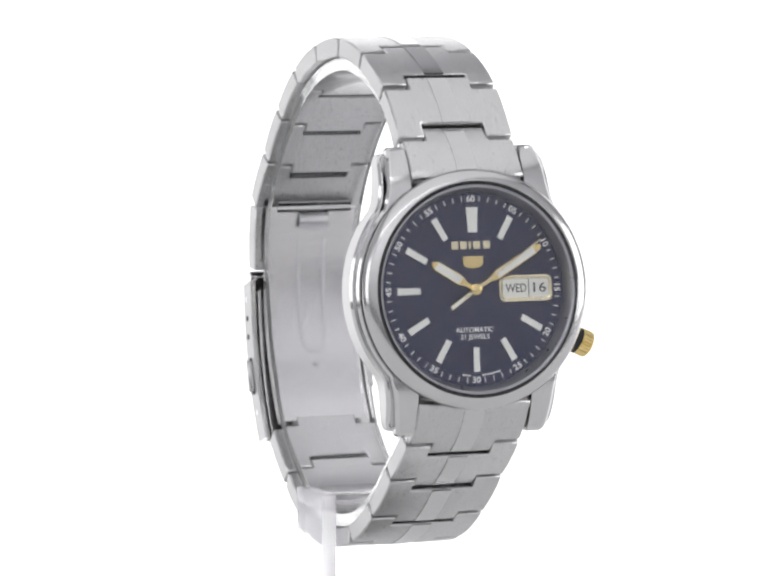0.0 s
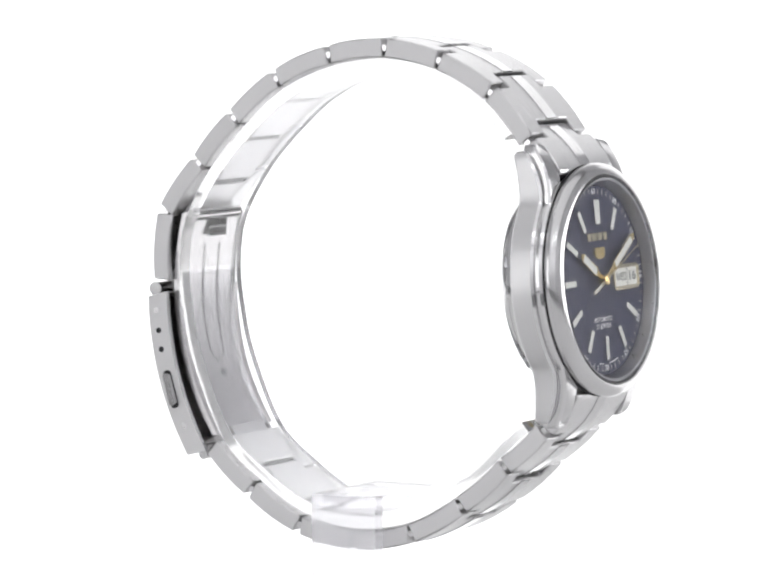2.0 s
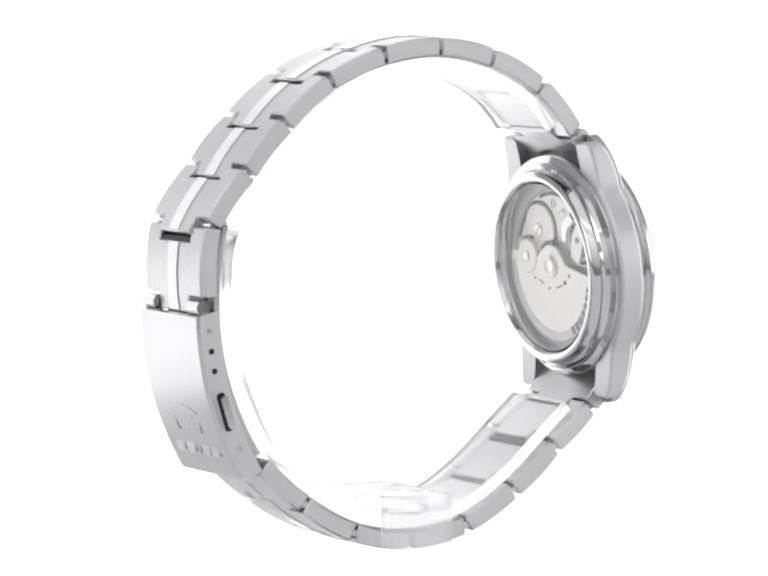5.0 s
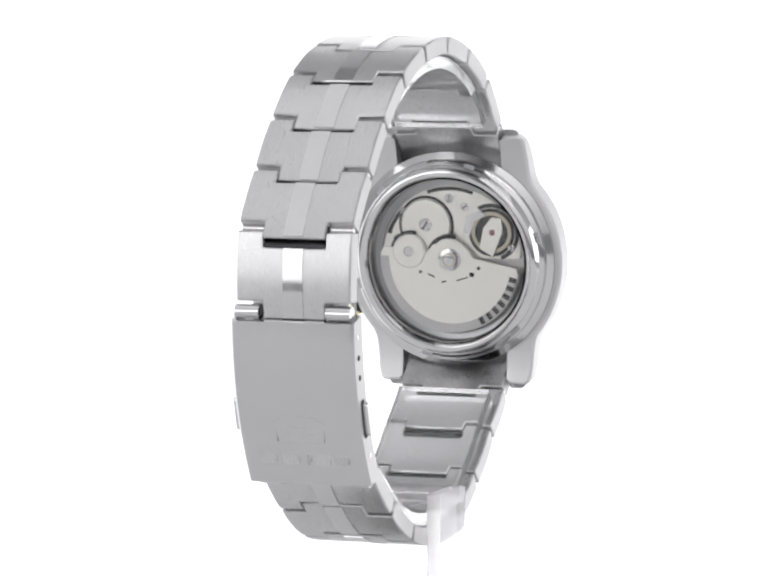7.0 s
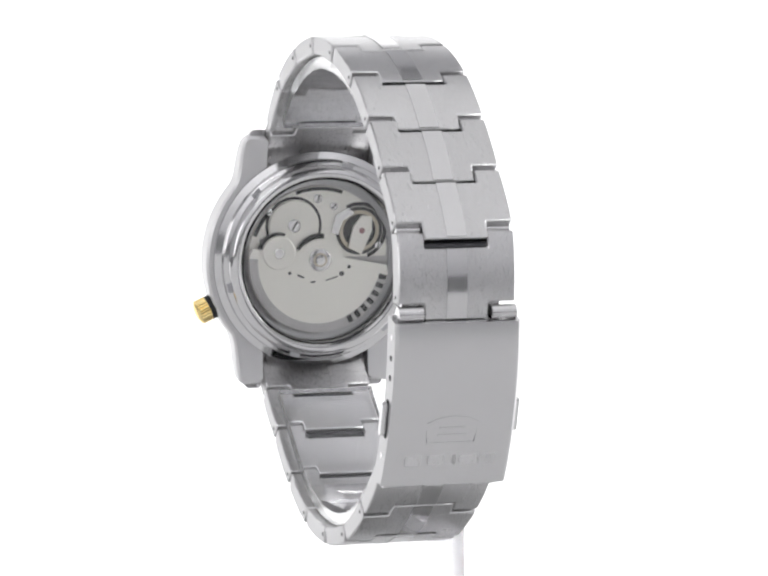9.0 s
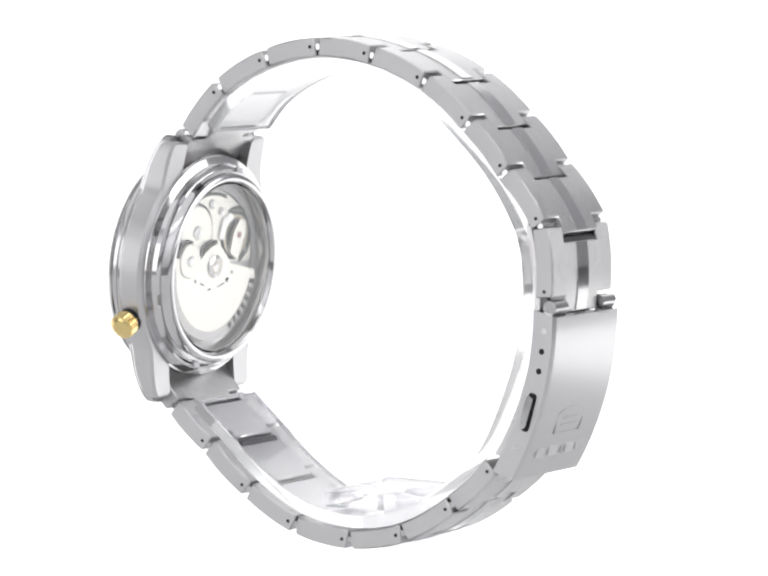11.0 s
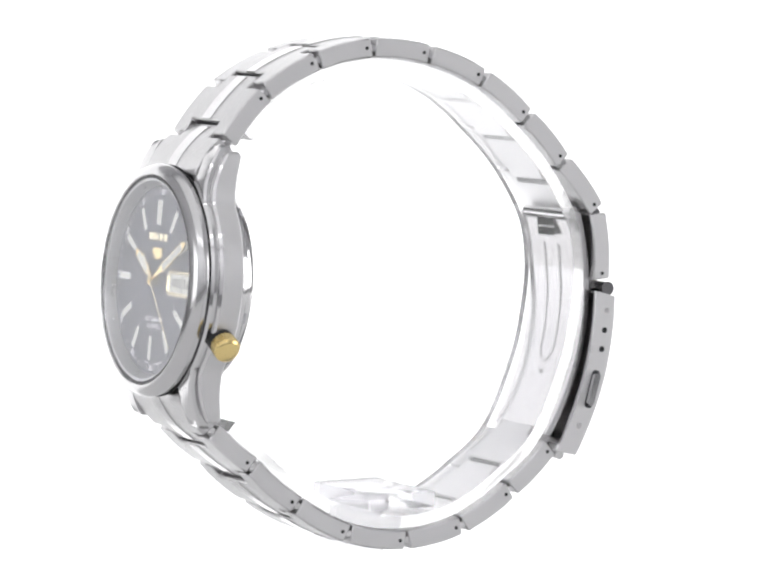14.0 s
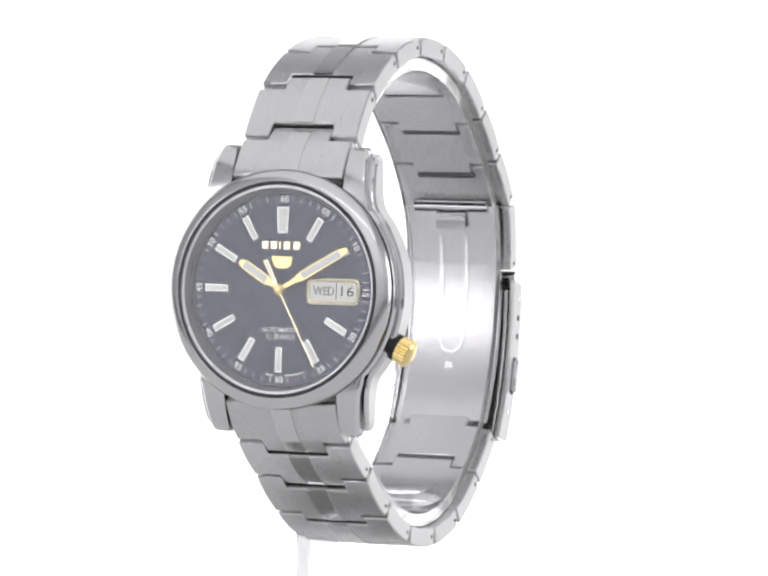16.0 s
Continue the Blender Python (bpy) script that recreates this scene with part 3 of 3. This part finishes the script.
clasp = cover = part("clasp", clasp_cover(), COVER, watch, "closed folding clasp with a smooth brushed cover", clasp_pose)
clasp.data.materials.append(LINK_SIDE)
for face in clasp.data.polygons:
    if abs(face.normal.x) > 0.9:
        face.material_index = 1
for side in (-1, 1):
    for y, r, z in ((2.6, 0.45, 0.1), (5.8, 0.48, 0.0), (8.9, 0.48, 0.0), (21.9, 0.5, -0.2)):
        # discs on the wall, the dark ones in place of shade inside holes
        hole = disc(r, -0.05, 0.05, 16)
        bmesh.ops.rotate(hole, matrix=Matrix.Rotation(radians(90), 3, "Y"), verts=hole.verts)
        part("spring_bar_hole", move(hole, side * 10.16, y, z + lift(y)), DARK if r > 0.46 and y < 20 else INNER, cover)
    # dark patch in place of the shade inside the pusher slot
    slot = prism(rounded(1.5, 6.3, 0.6, 4), -0.04, 0.04)
    bmesh.ops.rotate(slot, matrix=Matrix.Rotation(radians(90), 3, "Y"), verts=slot.verts)
    part("pusher_slot", move(slot, side * 10.16, 15.6, -0.1 + lift(15.6)), DARK, cover)
    push = bevel(prism(rounded(1.1, 5.4, 0.5, 4), -0.3, 1.0), 0.25, 2)
    bmesh.ops.rotate(push, matrix=Matrix.Rotation(radians(90 * side), 3, "Y"), verts=push.verts)
    part("pusher", move(push, side * 10.1, 15.6, -0.2 + lift(15.6)), POLISHED, clasp, "polished release pusher")
    knuckle = disc(1.15, min(side * 5.5, side * 9.5), max(side * 5.5, side * 9.5), 24)
    bmesh.ops.rotate(knuckle, matrix=Matrix.Rotation(radians(90), 3, "Y"), verts=knuckle.verts)
    part("hinge_knuckle", move(knuckle, 0, -0.95, 0.35), SATIN_STRIP, clasp, "rounded hinge knuckle")
    pin = disc(0.8, min(side * 5.5, side * 9.0), max(side * 5.5, side * 9.0), 20)
    bmesh.ops.rotate(pin, matrix=Matrix.Rotation(radians(90), 3, "Y"), verts=pin.verts)
    part("end_knuckle", move(pin, 0, CLEN + 0.5, -0.6), POLISHED, clasp)

# faint stamped emblem and name on the cover, as plain raised outlines and bars
crest = [(-4.2, 15.9), (-2.7, 15.1), (0, 14.7), (2.7, 15.1), (4.2, 15.9), (3.8, 19.2), (-3.8, 19.2)]
for k in range(len(crest)):
    (ax, ay), (bx, by) = crest[k], crest[(k + 1) % len(crest)]
    length = math.hypot(bx - ax, by - ay)
    bm = move(box(0, length, -0.14, 0.14, 0, 0.09), ax, ay, 2.03 + lift((ay + by) / 2), math.degrees(math.atan2(by - ay, bx - ax)))
    part("stamped_line", bm, COVER, cover)
for y, w in ((16.6, 4.2), (17.8, 4.6)):
    part("stamped_line", box(-w / 2, w / 2, y - 0.15, y + 0.15, 2.03 + lift(y), 2.12 + lift(y)), COVER, cover)
for k in range(5):
    w = 0.7 if k == 2 else 2.6
    x = (-6.2, -3.1, -0.9, 2.0, 5.8)[k]
    bar = bevel(prism(rounded(w, 2.5, 0.4, 3), -0.05, 0.10), 0.06, 1)
    part("stamped_bar", move(bar, x, 21.8, 2.02 + lift(21.8)), BRUSHED, cover)

# the inner blade of the clasp, on the wrist side
blade_pose, BLEN = strand_pose((32.1, 11.6), (26.6, -24.5), 1)


def bowed(xs, y0, y1, n, h, bend, length):
    return cells(xs, [y0 + (y1 - y0) * k / n for k in range(n + 1)], lambda i, j: True, h, bend, length)


leaf = move(bevel(bowed([-8.7, 8.7], 1.5, CLEN - 1.2, 12, 2.2, 50, CLEN), 0.2, 1, 50), 0, 0, -0.35)
part("fold_leaf", leaf, INNER, clasp, "folded steel leaf inside the clasp")
blade = part("blade", bevel(bowed([-7.9, 7.9], 0, BLEN, 14, 1.0, 42, BLEN), 0.2, 1, 50), INNER, clasp, "stamped inner folding blade", clasp_pose.inverted() @ blade_pose)


def blade_lift(y):
    return (BLEN ** 2 / 4 - (y - BLEN / 2) ** 2) / 84


track = [(-2.3, 5.0), (-2.05, 22.2)] + [(x, 22.2 + 1.25 * (22.2 - y)) for x, y in arc(2.05, 180, 360, 14, 0, 22.2)[1:-1]] + [(2.05, 22.2), (2.3, 5.0)]
for k in range(len(track) - 1):
    (ax, ay), (bx, by) = track[k], track[k + 1]
    steps = 14 if math.hypot(bx - ax, by - ay) > 3 else 1
    for s in range(steps):
        px, py = ax + (bx - ax) * s / steps, ay + (by - ay) * s / steps
        qx, qy = ax + (bx - ax) * (s + 1) / steps, ay + (by - ay) * (s + 1) / steps
        length = math.hypot(qx - px, qy - py)
        bm = move(box(-0.08, length + 0.08, -0.28, 0.28, -0.16, 0), px, py, blade_lift((py + qy) / 2) - 0.49, math.degrees(math.atan2(qy - py, qx - px)))
        part("stamped_ridge", bm, INNER, blade)
for a in (40, -40):
    part("stamped_cross", move(box(-0.75, 0.75, -0.2, 0.2, -0.16, 0), 0, 27.0, blade_lift(27.0) - 0.49, a), POLISHED, blade)
roll = disc(1.0, -6.5, 6.5, 24)
bmesh.ops.rotate(roll, matrix=Matrix.Rotation(radians(90), 3, "Y"), verts=roll.verts)
part("hinge_roll", move(roll, 0, 0, -0.2), POLISHED, blade, "rolled hinge end")
part("hinge_arm", box(-2.6, 2.6, 1.2, 4.2, -0.72, -0.45), POLISHED, blade, "small folded hinge tab")

# ---- clear stand ----
stand = tagged(new("watch_stand"), label="clear acrylic C-ring display stand holding the watch bracelet", category="display stand")
stand.empty_display_size = 0.01


def smooth_path(points, n):
    """Points along a smooth curve through the given ones."""
    out = []
    for i in range(len(points) - 1):
        p = [Vector(points[min(max(k, 0), len(points) - 1)]) for k in (i - 1, i, i + 1, i + 2)]
        for k in range(n):
            u = k / n
            out.append(0.5 * (2 * p[1] + (p[2] - p[0]) * u + (2 * p[0] - 5 * p[1] + 4 * p[2] - p[3]) * u * u + (3 * p[1] - p[0] - 3 * p[2] + p[3]) * u ** 3))
    return out + [Vector(points[-1])]


def c_ring():
    """An open band that lies against the inside of the bracelet."""
    inner_leaf = [(33.6, 11.0), (34.9, 2.5), (34.1, -5.5), (32.0, -14.0)]
    path = smooth_path(TOP_JOINTS[:8] + inner_leaf + LOW_JOINTS[::-1], 8)
    bm = bmesh.new()
    rows = []
    for k in range(3, len(path) - 3):
        way = (path[k + 1] - path[k - 1]).normalized()
        inward = Vector((way.y, -way.x))
        near, far = path[k] + inward * 1.75, path[k] + inward * 3.7
        rows.append([bm.verts.new((x, q.x, q.y)) for x, q in ((-8, near), (8, near), (8, far), (-8, far))])
    for a, b in zip(rows, rows[1:]):
        for i in range(4):
            bm.faces.new((a[i], a[(i + 1) % 4], b[(i + 1) % 4], b[i]))
    bm.faces.new(rows[0])
    bm.faces.new(rows[-1][::-1])
    return bevel(bm, 0.2, 1, 60)


ring = part("c_ring", c_ring(), ACRYLIC, stand, "clear open ring inside the bracelet")
post_z = FLOOR / MM + 2.2
bridge = part("bridge", bevel(move(box(-12.0, 8.0, -6.0, 5.7, 0, 2.6), 0, 0, -34.9), 0.3, 2), MILKY, stand, "clear block joining ring and post")
post = part("post", bevel(box(-12.3, -10.0, -6.0, 5.7, post_z, -32.3), 0.3, 2), POST_HAZE, stand, "clear flat upright post")
foot = part("foot", bevel(box(-26, 14, -22, 22, FLOOR / MM, post_z), 0.4, 2), ACRYLIC, stand, "clear flat foot plate")
for ob in (ring, bridge, post, foot):
    ob.visible_shadow = False
    ob.data.materials.append(EDGE_WHITE)
    for face in ob.data.polygons:
        if abs(face.normal.x) > 0.9 and ob is ring:
            face.material_index = 1


def motions():
    # the stand and the watch turn together on their vertical axis; the second hand ticks on
    turn = [(0, 21.1), (1, 40.8), (2, 60.4), (3, 80.1), (4, 99.9), (5, 119.7), (6, 139.5), (7, 159.1), (8, 178.8), (9, 198.3), (10, 217.8), (11, 237.7), (12, 257.7), (13, 277.8), (14, 297.8), (15, 317.8), (16, 337.6)]
    rows = [(float(t), pose(0, 0, 0, 0, 0, a)) for t, a in turn]
    walk(watch, rows)
    walk(stand, rows)
    walk(second_hand, [(float(t), CASE @ pose(0, 0, 0, 0, 0, -(56 + 6 * t))) for t in range(0, 17, 2)])


motions()
